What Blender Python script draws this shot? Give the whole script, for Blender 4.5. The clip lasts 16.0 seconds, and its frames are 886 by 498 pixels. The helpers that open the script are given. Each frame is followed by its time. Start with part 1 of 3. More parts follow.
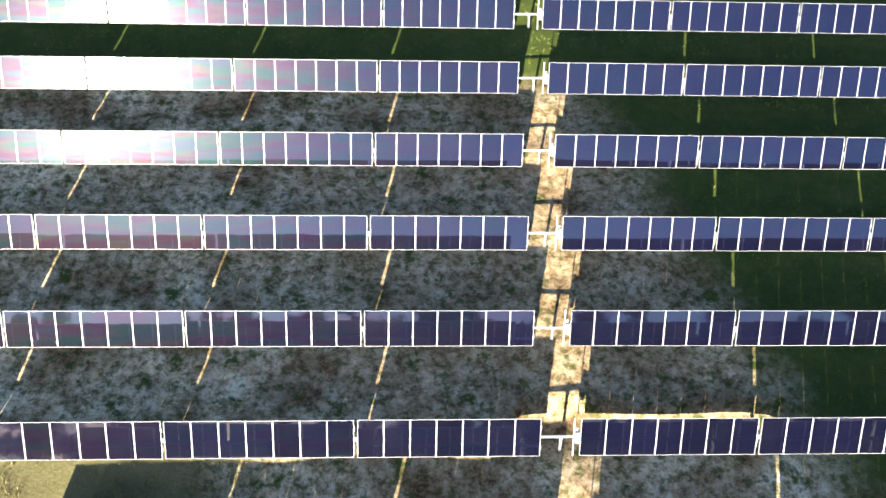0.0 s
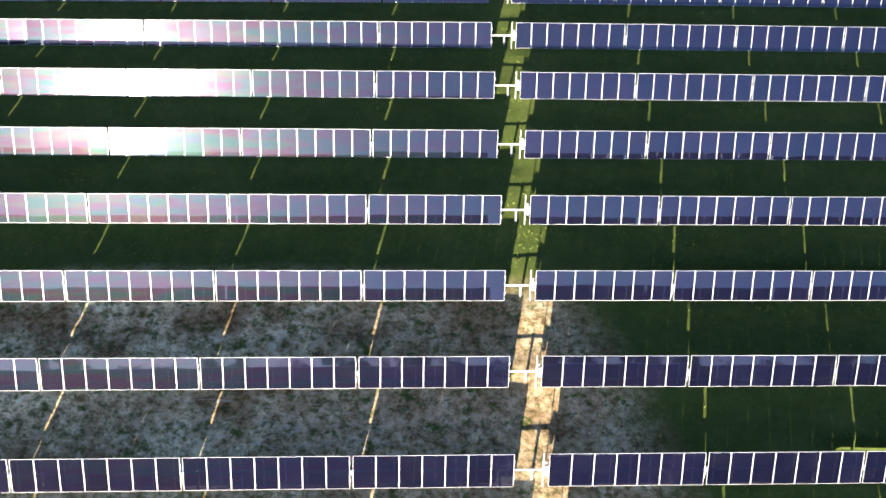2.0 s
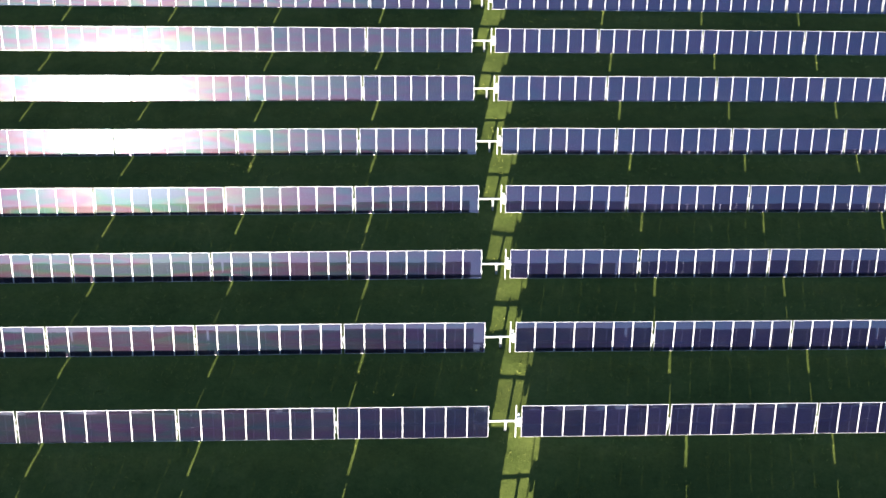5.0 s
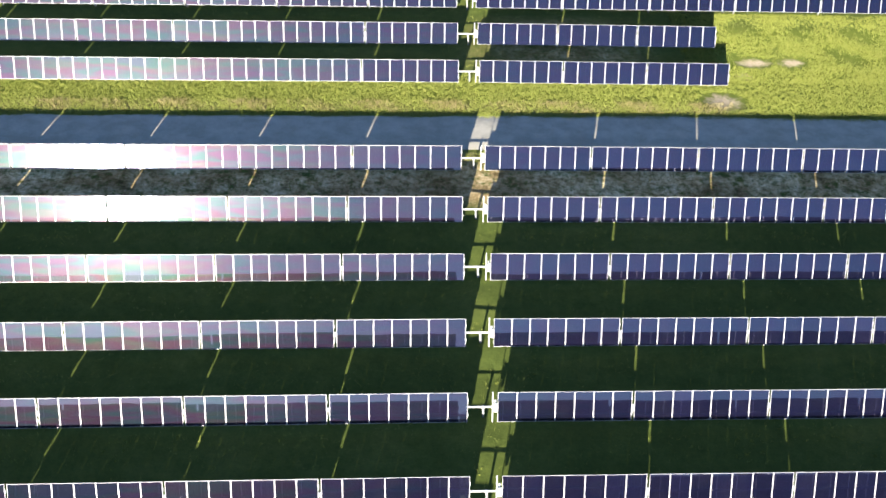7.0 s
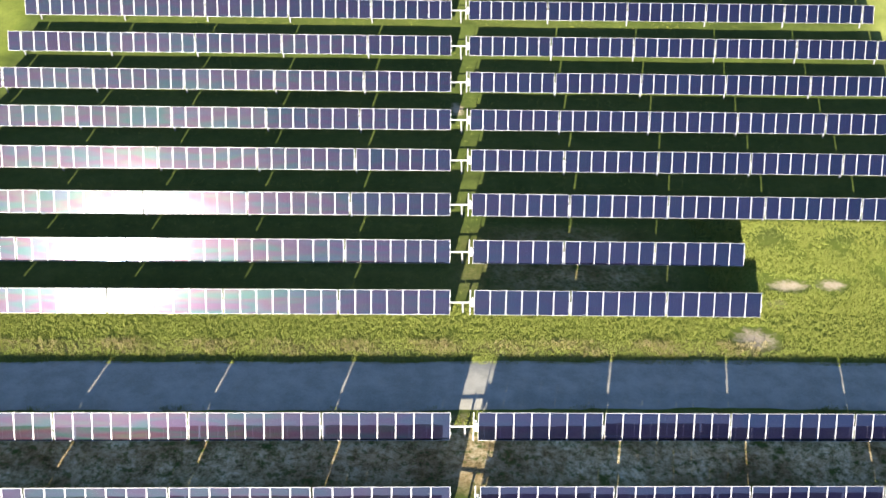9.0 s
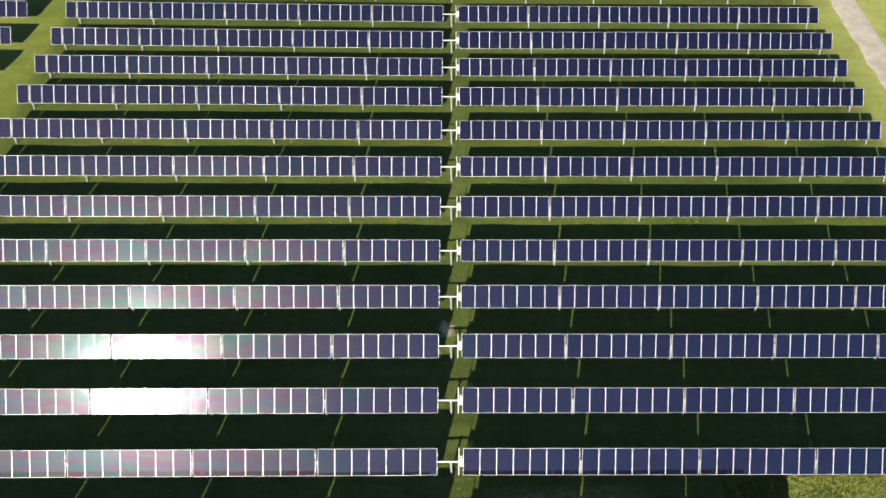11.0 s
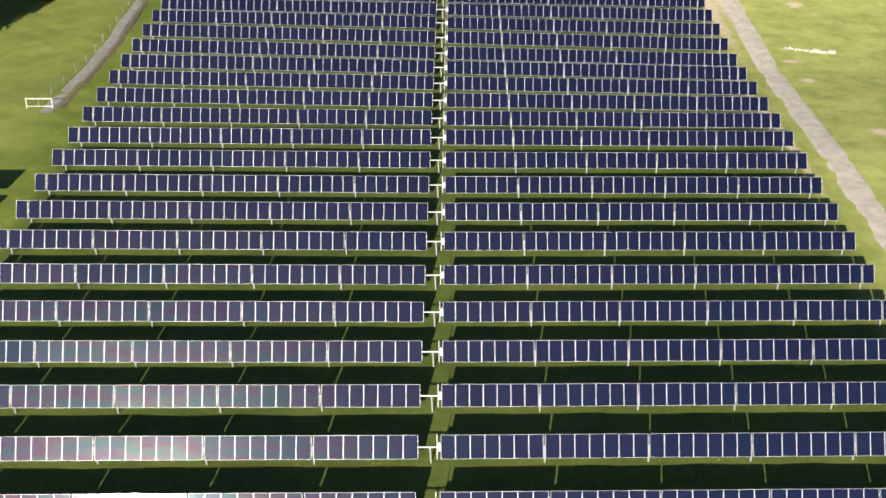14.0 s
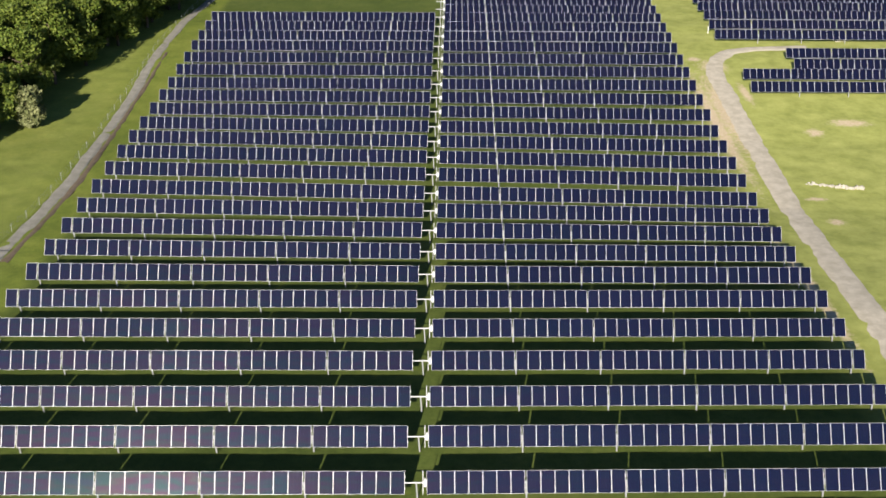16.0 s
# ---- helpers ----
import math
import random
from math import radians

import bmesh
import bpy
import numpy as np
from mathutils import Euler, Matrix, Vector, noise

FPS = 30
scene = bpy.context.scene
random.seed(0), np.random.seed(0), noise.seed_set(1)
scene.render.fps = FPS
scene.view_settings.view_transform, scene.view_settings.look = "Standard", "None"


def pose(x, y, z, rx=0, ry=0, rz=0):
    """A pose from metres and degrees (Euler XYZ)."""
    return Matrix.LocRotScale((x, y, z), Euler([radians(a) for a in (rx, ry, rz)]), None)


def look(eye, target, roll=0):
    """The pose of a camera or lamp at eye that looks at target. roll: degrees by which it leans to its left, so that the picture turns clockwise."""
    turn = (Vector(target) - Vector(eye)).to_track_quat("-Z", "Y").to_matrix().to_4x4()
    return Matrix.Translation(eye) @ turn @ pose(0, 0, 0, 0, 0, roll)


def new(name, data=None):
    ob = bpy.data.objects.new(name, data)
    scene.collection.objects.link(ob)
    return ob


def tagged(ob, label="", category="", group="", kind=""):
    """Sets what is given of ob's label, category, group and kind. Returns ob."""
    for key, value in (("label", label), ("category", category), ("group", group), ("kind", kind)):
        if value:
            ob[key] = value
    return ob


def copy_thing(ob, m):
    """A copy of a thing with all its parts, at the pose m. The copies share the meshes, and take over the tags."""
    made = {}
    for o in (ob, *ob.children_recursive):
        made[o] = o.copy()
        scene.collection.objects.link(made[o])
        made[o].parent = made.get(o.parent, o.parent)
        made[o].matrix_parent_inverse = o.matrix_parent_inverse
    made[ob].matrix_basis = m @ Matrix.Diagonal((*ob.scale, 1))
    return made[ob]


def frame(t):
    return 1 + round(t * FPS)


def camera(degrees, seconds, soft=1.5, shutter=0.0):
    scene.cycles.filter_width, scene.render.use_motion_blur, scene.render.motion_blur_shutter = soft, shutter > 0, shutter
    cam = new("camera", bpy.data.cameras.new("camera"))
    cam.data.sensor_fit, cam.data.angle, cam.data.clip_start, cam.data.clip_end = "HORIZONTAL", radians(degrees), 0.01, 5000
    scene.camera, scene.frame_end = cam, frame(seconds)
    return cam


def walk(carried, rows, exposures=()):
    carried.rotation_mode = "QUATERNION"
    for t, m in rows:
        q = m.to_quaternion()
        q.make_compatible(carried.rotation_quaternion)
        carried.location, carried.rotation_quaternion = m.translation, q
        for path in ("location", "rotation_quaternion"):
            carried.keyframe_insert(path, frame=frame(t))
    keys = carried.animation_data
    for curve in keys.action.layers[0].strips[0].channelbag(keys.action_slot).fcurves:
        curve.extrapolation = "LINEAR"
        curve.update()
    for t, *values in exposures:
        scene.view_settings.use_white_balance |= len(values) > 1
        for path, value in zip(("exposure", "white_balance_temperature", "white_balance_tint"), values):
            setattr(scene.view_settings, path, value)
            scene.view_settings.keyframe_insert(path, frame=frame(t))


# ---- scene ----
# A solar farm of low trackers on grass, seen from a drone flying forward and slowly raising its gaze.

# ---- camera ----
# seconds, x, y, z, yaw, pitch, roll
PATH = [
    (0.0, -6.094, -22.557, 40.029, -4.528, -50.557, 3.414),
    (0.5, -6.363, -24.186, 44.346, -4.790, -49.435, 3.565),
    (1.0, -6.131, -21.500, 45.046, -4.819, -49.305, 3.560),
    (1.5, -5.833, -18.133, 45.382, -4.791, -49.360, 3.481),
    (2.0, -5.470, -14.473, 45.532, -4.720, -49.450, 3.411),
    (2.5, -5.111, -10.717, 45.653, -4.676, -49.515, 3.285),
    (3.0, -4.753, -6.896, 45.773, -4.620, -49.404, 3.193),
    (3.5, -4.413, -3.074, 45.850, -4.585, -49.281, 3.079),
    (6.0, -2.896, 15.930, 45.537, -4.475, -47.057, 2.994),
    (6.5, -2.439, 19.862, 45.585, -4.246, -46.123, 2.814),
    (7.0, -1.978, 23.812, 45.664, -4.046, -45.152, 2.625),
    (7.5, -1.495, 27.811, 45.783, -3.831, -44.146, 2.451),
    (8.0, -1.001, 31.787, 45.918, -3.588, -43.122, 2.302),
    (8.5, -0.506, 35.637, 45.997, -3.328, -42.043, 2.266),
    (9.0, -0.039, 39.563, 46.009, -3.116, -40.896, 2.188),
    (11.5, 1.975, 59.291, 44.240, -2.663, -33.638, 1.417),
    (12.0, 2.436, 63.379, 44.482, -2.577, -32.520, 1.349),
    (12.5, 2.922, 67.438, 44.719, -2.475, -31.412, 1.296),
    (13.0, 3.412, 71.457, 44.879, -2.366, -30.197, 1.187),
    (13.5, 3.888, 75.254, 45.011, -2.269, -29.039, 1.137),
    (14.0, 4.381, 79.246, 45.156, -2.175, -27.804, 1.078),
    (14.5, 4.895, 83.323, 45.375, -2.081, -26.630, 1.004),
    (15.0, 5.403, 87.336, 45.584, -1.986, -25.439, 0.892),
    (15.5, 5.892, 91.331, 45.758, -1.910, -24.257, 0.790),
    (16.0, 6.428, 95.300, 45.860, -1.845, -23.189, 0.796),
]
cam = camera(43.22, 16.0, soft=1.65)
walk(cam, [(t, pose(x, y, z) @ pose(0, 0, 0, 0, 0, yaw) @ pose(0, 0, 0, 90 + pitch) @ pose(0, 0, 0, 0, 0, roll))
           for t, x, y, z, yaw, pitch, roll in PATH],
     exposures=[(0.0, 1.98), (1.0, 2.06), (2.0, 1.92), (3.0, 2.0), (3.5, 1.93), (6.0, 2.10), (7.0, 1.92), (8.0, 1.90), (9.0, 1.78),
                (11.4, 0.88), (12.5, 1.02), (14.0, 0.96), (14.5, 0.86), (16.0, 0.80)])

# ---- light ----
SUN_AZ = 14.0      # degrees the sun stands to the left of straight behind the flight
SUN_EL = 19.5
world = bpy.data.worlds.new("world")
scene.world = world
world.use_nodes = True
wn = world.node_tree.nodes
sky = wn.new("ShaderNodeTexSky")
sky.sky_type = "NISHITA"
sky.sun_disc = False
sky.sun_elevation = radians(SUN_EL)
sky.sun_rotation = radians(180 + SUN_AZ)
sky.air_density, sky.dust_density, sky.ozone_density = 1.0, 0.5, 3.0
clear = wn.new("ShaderNodeMix")
clear.data_type, clear.blend_type = "RGBA", "MULTIPLY"
clear.inputs[0].default_value = 1.0
clear.inputs[7].default_value = (0.87, 0.96, 1.14, 1)
world.node_tree.links.new(sky.outputs[0], clear.inputs[6])
world.node_tree.links.new(clear.outputs[2], wn["Background"].inputs["Color"])
wn["Background"].inputs["Strength"].default_value = 0.042
to_sun = Vector((-math.sin(radians(SUN_AZ)) * math.cos(radians(SUN_EL)),
                 -math.cos(radians(SUN_AZ)) * math.cos(radians(SUN_EL)), math.sin(radians(SUN_EL))))
sun = new("sun", bpy.data.lights.new("sun", "SUN"))
sun.data.energy, sun.data.angle, sun.data.color = 5.0, radians(0.6), (1.0, 0.91, 0.78)
sun.matrix_world = look(to_sun * 100, (0, 0, 0))

# ---- the plan ----
PITCH = 5.420            # row to row
SKEW = 0.0373            # the cross aisle leans against the rows
UPPER = 93.03            # top edge of the first row beyond the gravel road
TILT = 59.3
LONG = 1.655              # a module
HALF_Y, HALF_Z = LONG / 2 * math.cos(radians(TILT)), LONG / 2 * math.sin(radians(TILT))


def top_height(y):
    """The modules' top edge over the ground: the posts grow taller up the slope."""
    return 1.74 + np.interp(y, [90, 110, 143, 176, 286], [0.0, 0.36, 0.46, 0.48, 0.50])


# height of the modules' top edge along the two outer ends and the aisle
KNOTS = [-70.0, -5.4, 0.0, 5.4, 10.8, 16.3, 21.7, 27.1, 32.5, 37.9, 43.4, 48.8, 54.2, 59.6, 65.0, 70.5, 75.9, 81.3, 93.0, 98.4, 103.9, 114.7, 120.1, 125.5, 136.4, 147.2, 158.1, 168.9, 185.2, 190.6, 201.4, 212.3, 217.7, 228.5, 239.4, 255.6, 271.9, 288.1, 309.8, 345.0]
WEST = [2.16, 2.16, 2.16, 1.99, 1.89, 1.78, 1.67, 1.57, 1.23, 0.90, 0.24, -0.44, -0.88, -1.28, -1.50, -1.68, -1.94, -2.26, -3.70, -4.05, -4.22, -4.20, -4.12, -3.88, -2.92, -1.90, -1.16, -0.26, 0.66, 0.91, 1.47, 1.92, 2.18, 2.81, 3.23, 4.33, 6.08, 7.36, 8.49, 10.49]
MIDDLE = [1.96, 1.96, 1.96, 1.77, 1.66, 1.54, 1.41, 1.26, 0.98, 0.74, 0.26, -0.25, -0.69, -1.12, -1.45, -1.75, -2.11, -2.48, -3.93, -4.25, -4.39, -4.32, -4.21, -3.94, -2.94, -1.97, -1.32, -0.44, 0.51, 0.80, 1.01, 1.31, 1.40, 2.16, 2.82, 4.32, 6.18, 7.52, 8.73, 10.73]
EAST = [1.66, 1.66, 1.63, 1.42, 1.29, 1.16, 1.05, 0.95, 0.68, 0.45, 0.00, -0.46, -0.85, -1.24, -1.60, -1.98, -2.44, -2.92, -4.42, -4.71, -4.79, -4.53, -4.32, -3.96, -2.84, -1.83, -1.17, -0.33, 0.55, 0.81, 0.71, 0.67, 0.64, 1.41, 2.31, 4.33, 6.17, 7.63, 8.89, 10.89]


def ground_z(x, y):
    """Height of the land, smooth at the scale of a row."""
    u = np.clip((x - SKEW * y - 0.77) / 41.8, -1.6, 1.6)
    a, b, c = (np.interp(y, KNOTS, z) for z in (WEST, MIDDLE, EAST))
    return b + np.where(u < 0, b - a, c - b) * u - top_height(y)


def gz(x, y):
    return float(ground_z(np.float64(x), np.float64(y)))


# The grounds were drawn on a plan of their own scale and lean: site() sets a place of that plan into the world.
PLAN_LEAN, STRETCH, NARROW = 0.0263, 1.10, 0.99


def site(x, y):
    return (x - PLAN_LEAN * y) * NARROW + SKEW * STRETCH * y, STRETCH * y


def on_plan(x, y):
    return (x - SKEW * y) / NARROW + PLAN_LEAN * y / STRETCH, y / STRETCH


# ---- materials ----
def material(name, rough=0.6, metal=0.0, color=(0.5, 0.5, 0.5)):
    m = bpy.data.materials.new(name)
    m.use_nodes = True
    b = m.node_tree.nodes["Principled BSDF"]
    b.inputs["Roughness"].default_value = rough
    b.inputs["Metallic"].default_value = metal
    b.inputs["Base Color"].default_value = (*color, 1)
    return m, m.node_tree.nodes, m.node_tree.links, b


def ramp(nodes, stops):
    r = nodes.new("ShaderNodeValToRGB")
    while len(r.color_ramp.elements) < len(stops):
        r.color_ramp.elements.new(0.5)
    for e, (p, c) in zip(r.color_ramp.elements, stops):
        e.position, e.color = p, (*c, 1)
    return r


def grain(nodes, links, scale, detail=4.0, rough=0.55, vector=None, distort=0.0):
    n = nodes.new("ShaderNodeTexNoise")
    n.inputs["Scale"].default_value, n.inputs["Detail"].default_value = scale, detail
    n.inputs["Roughness"].default_value, n.inputs["Distortion"].default_value = rough, distort
    if vector is not None:
        links.new(vector, n.inputs["Vector"])
    return n


def op(nodes, links, kind, a, b=None, clamp=False):
    n = nodes.new("ShaderNodeMath")
    n.operation, n.use_clamp = kind, clamp
    for i, v in enumerate((a, b)):
        if v is None:
            continue
        if isinstance(v, (int, float)):
            n.inputs[i].default_value = v
        else:
            links.new(v, n.inputs[i])
    return n.outputs[0]


def blend(nodes, links, f, a, b):
    n = nodes.new("ShaderNodeMix")
    n.data_type = "RGBA"
    for key, v in ((0, f), (6, a), (7, b)):
        if isinstance(v, tuple):
            n.inputs[key].default_value = (*v, 1)
        elif isinstance(v, (int, float)):
            n.inputs[key].default_value = v
        else:
            links.new(v, n.inputs[key])
    return n.outputs[2]


def window(nodes, links, v, lo, hi, soft):
    """1 inside lo..hi with soft edges."""
    up = nodes.new("ShaderNodeMapRange")
    dn = nodes.new("ShaderNodeMapRange")
    for n, p, s in ((up, lo, 1), (dn, hi, -1)):
        links.new(v, n.inputs[0])
        n.inputs[1].default_value, n.inputs[2].default_value = p - soft * s, p + soft * s
    return op(nodes, links, "MULTIPLY", up.outputs[0], dn.outputs[0])


def bumped(nodes, links, b, height, strength, distance):
    n = nodes.new("ShaderNodeBump")
    n.inputs["Strength"].default_value, n.inputs["Distance"].default_value = strength, distance
    links.new(height, n.inputs["Height"])
    links.new(n.outputs[0], b.inputs["Normal"])


def make_glass():
    m, n, l, b = material("solar_glass", 0.040)
    tc = n.new("ShaderNodeTexCoord")
    sep = n.new("ShaderNodeSeparateXYZ")
    l.new(tc.outputs["Object"], sep.inputs[0])
    # cells of 0.157 m with fine pale lines between them
    lines = None
    for axis in (0, 1):
        f = op(n, l, "FRACT", op(n, l, "MULTIPLY", sep.outputs[axis], 1 / 0.157))
        edge = op(n, l, "GREATER_THAN", op(n, l, "ABSOLUTE", op(n, l, "SUBTRACT", f, 0.5)), 0.475)
        lines = edge if lines is None else op(n, l, "MAXIMUM", lines, edge)
    info = n.new("ShaderNodeObjectInfo")
    tint = ramp(n, [(0.0, (0.0025, 0.0028, 0.0108)), (0.5, (0.0030, 0.0033, 0.0132)), (1.0, (0.0037, 0.0041, 0.0160))])
    l.new(info.outputs["Random"], tint.inputs[0])
    geo = n.new("ShaderNodeNewGeometry")
    dust = grain(n, l, 0.9, 5, 0.6, geo.outputs["Position"])
    dr = n.new("ShaderNodeMapRange")
    l.new(dust.outputs[0], dr.inputs[0])
    dr.inputs[1].default_value, dr.inputs[2].default_value, dr.inputs[3].default_value, dr.inputs[4].default_value = 0.45, 0.8, 0.0, 0.016
    c = blend(n, l, op(n, l, "MULTIPLY", lines, 0.015), tint.outputs[0], (0.25, 0.25, 0.30))
    c = blend(n, l, dr.outputs[0], c, (0.22, 0.20, 0.17))
    l.new(c, b.inputs["Base Color"])
    b.inputs["Specular IOR Level"].default_value = 1.0
    b.inputs["IOR"].default_value = 1.6
    # the anti-reflective film shimmers faintly green and pink
    film = grain(n, l, 0.22, 2, 0.5, geo.outputs["Position"], 0.8)
    tintr = ramp(n, [(0.34, (0.68, 0.80, 1.0)), (0.46, (0.72, 0.74, 1.0)), (0.56, (0.86, 0.71, 0.98)), (0.66, (0.72, 0.76, 1.0))])
    l.new(film.outputs[0], tintr.inputs[0])
    l.new(tintr.outputs[0], b.inputs["Specular Tint"])
    # a faint wide sheen, pastel green and pink, scattered by the film
    sheen = n.new("ShaderNodeBsdfGlossy")
    sheen.inputs["Roughness"].default_value = 0.25
    bands = n.new("ShaderNodeMapping")
    bands.inputs["Scale"].default_value = (0.16, 0.9, 1.5)
    l.new(geo.outputs["Position"], bands.inputs[0])
    hue = grain(n, l, 0.9, 2, 0.5, bands.outputs[0], 0.2)
    tone = op(n, l, "ADD", hue.outputs[0], op(n, l, "MULTIPLY", op(n, l, "SUBTRACT", info.outputs["Random"], 0.5), 0.10))
    pastel = ramp(n, [(0.32, (0.62, 0.80, 0.95)), (0.39, (0.42, 1.0, 0.64)), (0.45, (0.95, 0.90, 0.68)), (0.51, (1.0, 0.46, 0.58)),
                      (0.57, (0.86, 0.80, 0.92)), (0.63, (0.36, 0.95, 0.70)), (0.70, (1.0, 0.50, 0.74))])
    l.new(tone, pastel.inputs[0])
    l.new(pastel.outputs[0], sheen.inputs["Color"])
    both = n.new("ShaderNodeMixShader")
    both.inputs[0].default_value = 0.0036
    l.new(b.outputs[0], both.inputs[1])
    l.new(sheen.outputs[0], both.inputs[2])
    l.new(both.outputs[0], n["Material Output"].inputs["Surface"])
    wave = grain(n, l, 0.7, 2, 0.5, geo.outputs["Position"])
    nb = n.new("ShaderNodeBump")
    nb.inputs["Strength"].default_value, nb.inputs["Distance"].default_value = 0.25, 0.02
    l.new(wave.outputs[0], nb.inputs["Height"])
    l.new(nb.outputs[0], b.inputs["Normal"])
    return m


def make_metal(name, color, rough, metal):
    m, n, l, b = material(name, rough, metal, color)
    geo = n.new("ShaderNodeNewGeometry")
    g = grain(n, l, 6.0, 4, 0.6, geo.outputs["Position"])
    r = ramp(n, [(0.3, tuple(0.82 * v for v in color)), (0.7, color)])
    l.new(g.outputs[0], r.inputs[0])
    l.new(r.outputs[0], b.inputs["Base Color"])
    return m


def make_ground():
    m, n, l, b = material("meadow_ground", 0.95)
    b.inputs["Specular IOR Level"].default_value = 0.1
    geo = n.new("ShaderNodeNewGeometry")
    pos = geo.outputs["Position"]
    sep = n.new("ShaderNodeSeparateXYZ")
    l.new(pos, sep.inputs[0])
    y = op(n, l, "DIVIDE", sep.outputs[1], STRETCH)
    x = op(n, l, "SUBTRACT", sep.outputs[0], op(n, l, "MULTIPLY", sep.outputs[1], SKEW))
    x = op(n, l, "ADD", op(n, l, "DIVIDE", x, NARROW), op(n, l, "MULTIPLY", y, PLAN_LEAN))
    big = grain(n, l, 0.07, 4, 0.6, pos)
    mid = grain(n, l, 0.55, 6, 0.65, pos)
    fine = grain(n, l, 7.0, 6, 0.7, pos)
    grass = ramp(n, [(0.25, (0.085, 0.120, 0.024)), (0.5, (0.155, 0.195, 0.036)), (0.75, (0.240, 0.260, 0.058))])
    l.new(op(n, l, "ADD", op(n, l, "MULTIPLY", big.outputs[0], 0.55), op(n, l, "MULTIPLY", mid.outputs[0], 0.45)), grass.inputs[0])
    blades = ramp(n, [(0.32, (0.68, 0.72, 0.70)), (0.50, (1.0, 1.0, 0.99)), (0.68, (1.30, 1.25, 1.18))])
    tuft = grain(n, l, 2.1, 7, 0.74, pos)
    l.new(op(n, l, "ADD", op(n, l, "MULTIPLY", fine.outputs[0], 0.5), op(n, l, "MULTIPLY", tuft.outputs[0], 0.5)), blades.inputs[0])
    mul = n.new("ShaderNodeMix")
    mul.data_type, mul.blend_type = "RGBA", "MULTIPLY"
    mul.inputs[0].default_value = 1.0
    l.new(grass.outputs[0], mul.inputs[6])
    l.new(blades.outputs[0], mul.inputs[7])
    col = mul.outputs[2]
    # shade among the panel rows, put into the turf's colour across both blocks
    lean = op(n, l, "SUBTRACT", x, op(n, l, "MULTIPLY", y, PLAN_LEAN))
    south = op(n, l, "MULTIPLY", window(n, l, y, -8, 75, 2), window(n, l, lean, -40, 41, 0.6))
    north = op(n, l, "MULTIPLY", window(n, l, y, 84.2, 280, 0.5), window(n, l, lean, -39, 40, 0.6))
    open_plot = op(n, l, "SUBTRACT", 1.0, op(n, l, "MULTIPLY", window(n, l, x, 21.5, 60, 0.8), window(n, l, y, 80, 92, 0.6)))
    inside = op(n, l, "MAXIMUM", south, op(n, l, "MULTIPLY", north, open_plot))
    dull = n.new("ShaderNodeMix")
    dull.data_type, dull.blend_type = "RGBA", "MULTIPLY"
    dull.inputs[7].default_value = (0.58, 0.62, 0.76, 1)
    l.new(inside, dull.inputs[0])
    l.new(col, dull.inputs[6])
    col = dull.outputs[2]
    # straw-coloured dry grass beside the gravel road and along the edges of the field
    dry_a = window(n, l, op(n, l, "ADD", y, op(n, l, "MULTIPLY", mid.outputs[0], 1.6)), 80.9, 82.2, 0.5)
    straw = ramp(n, [(0.3, (0.24, 0.19, 0.08)), (0.7, (0.36, 0.31, 0.16))])
    l.new(fine.outputs[0], straw.inputs[0])
    near = window(n, l, x, -70, 24, 2)
    dry = op(n, l, "MULTIPLY", op(n, l, "MULTIPLY", dry_a, near), op(n, l, "MULTIPLY", mid.outputs[0], 1.3), True)
    col = blend(n, l, dry, col, straw.outputs[0])
    # bare chalky soil with weeds at the near end of the farm
    edge = op(n, l, "ADD", x, op(n, l, "MULTIPLY", y, 0.38))
    zone = op(n, l, "MULTIPLY", window(n, l, op(n, l, "ADD", y, op(n, l, "MULTIPLY", big.outputs[0], 5.0)), -1.4, 22.8, 1.0),
              window(n, l, op(n, l, "ADD", edge, op(n, l, "MULTIPLY", mid.outputs[0], 4.0)), -60, 13.6, 1.6))
    clod = grain(n, l, 1.9, 10, 0.82, pos, 0.1)
    soil = ramp(n, [(0.38, (0.13, 0.095, 0.050)), (0.46, (0.46, 0.36, 0.19)), (0.52, (0.74, 0.60, 0.35)), (0.60, (0.95, 0.83, 0.57))])
    l.new(clod.outputs[0], soil.inputs[0])
    weeds = grain(n, l, 0.85, 7, 0.7, pos)
    wr = n.new("ShaderNodeMapRange")
    l.new(weeds.outputs[0], wr.inputs[0])
    wr.inputs[1].default_value, wr.inputs[2].default_value = 0.64, 0.56
    speck = grain(n, l, 2.4, 6, 0.66, pos)
    sr = n.new("ShaderNodeMapRange")
    l.new(speck.outputs[0], sr.inputs[0])
    sr.inputs[1].default_value, sr.inputs[2].default_value, sr.inputs[3].default_value, sr.inputs[4].default_value = 0.60, 0.55, 0.25, 1.0
    bare = op(n, l, "MULTIPLY", wr.outputs[0], sr.outputs[0])
    # pale rills washed across the slope
    squash = n.new("ShaderNodeMapping")
    squash.inputs["Scale"].default_value = (0.22, 1.3, 1.0)
    l.new(pos, squash.inputs[0])
    rill = grain(n, l, 1.0, 4, 0.55, squash.outputs[0], 0.25)
    rr = n.new("ShaderNodeMapRange")
    l.new(op(n, l, "ABSOLUTE", op(n, l, "SUBTRACT", rill.outputs[0], 0.5)), rr.inputs[0])
    rr.inputs[1].default_value, rr.inputs[2].default_value, rr.inputs[3].default_value, rr.inputs[4].default_value = 0.004, 0.016, 0.75, 0.0
    wash = ramp(n, [(0.38, (0.50, 0.40, 0.34)), (0.50, (0.95, 0.90, 0.86)), (0.60, (1.25, 1.27, 1.30))])
    patch = grain(n, l, 0.28, 4, 0.6, pos)
    l.new(patch.outputs[0], wash.inputs[0])
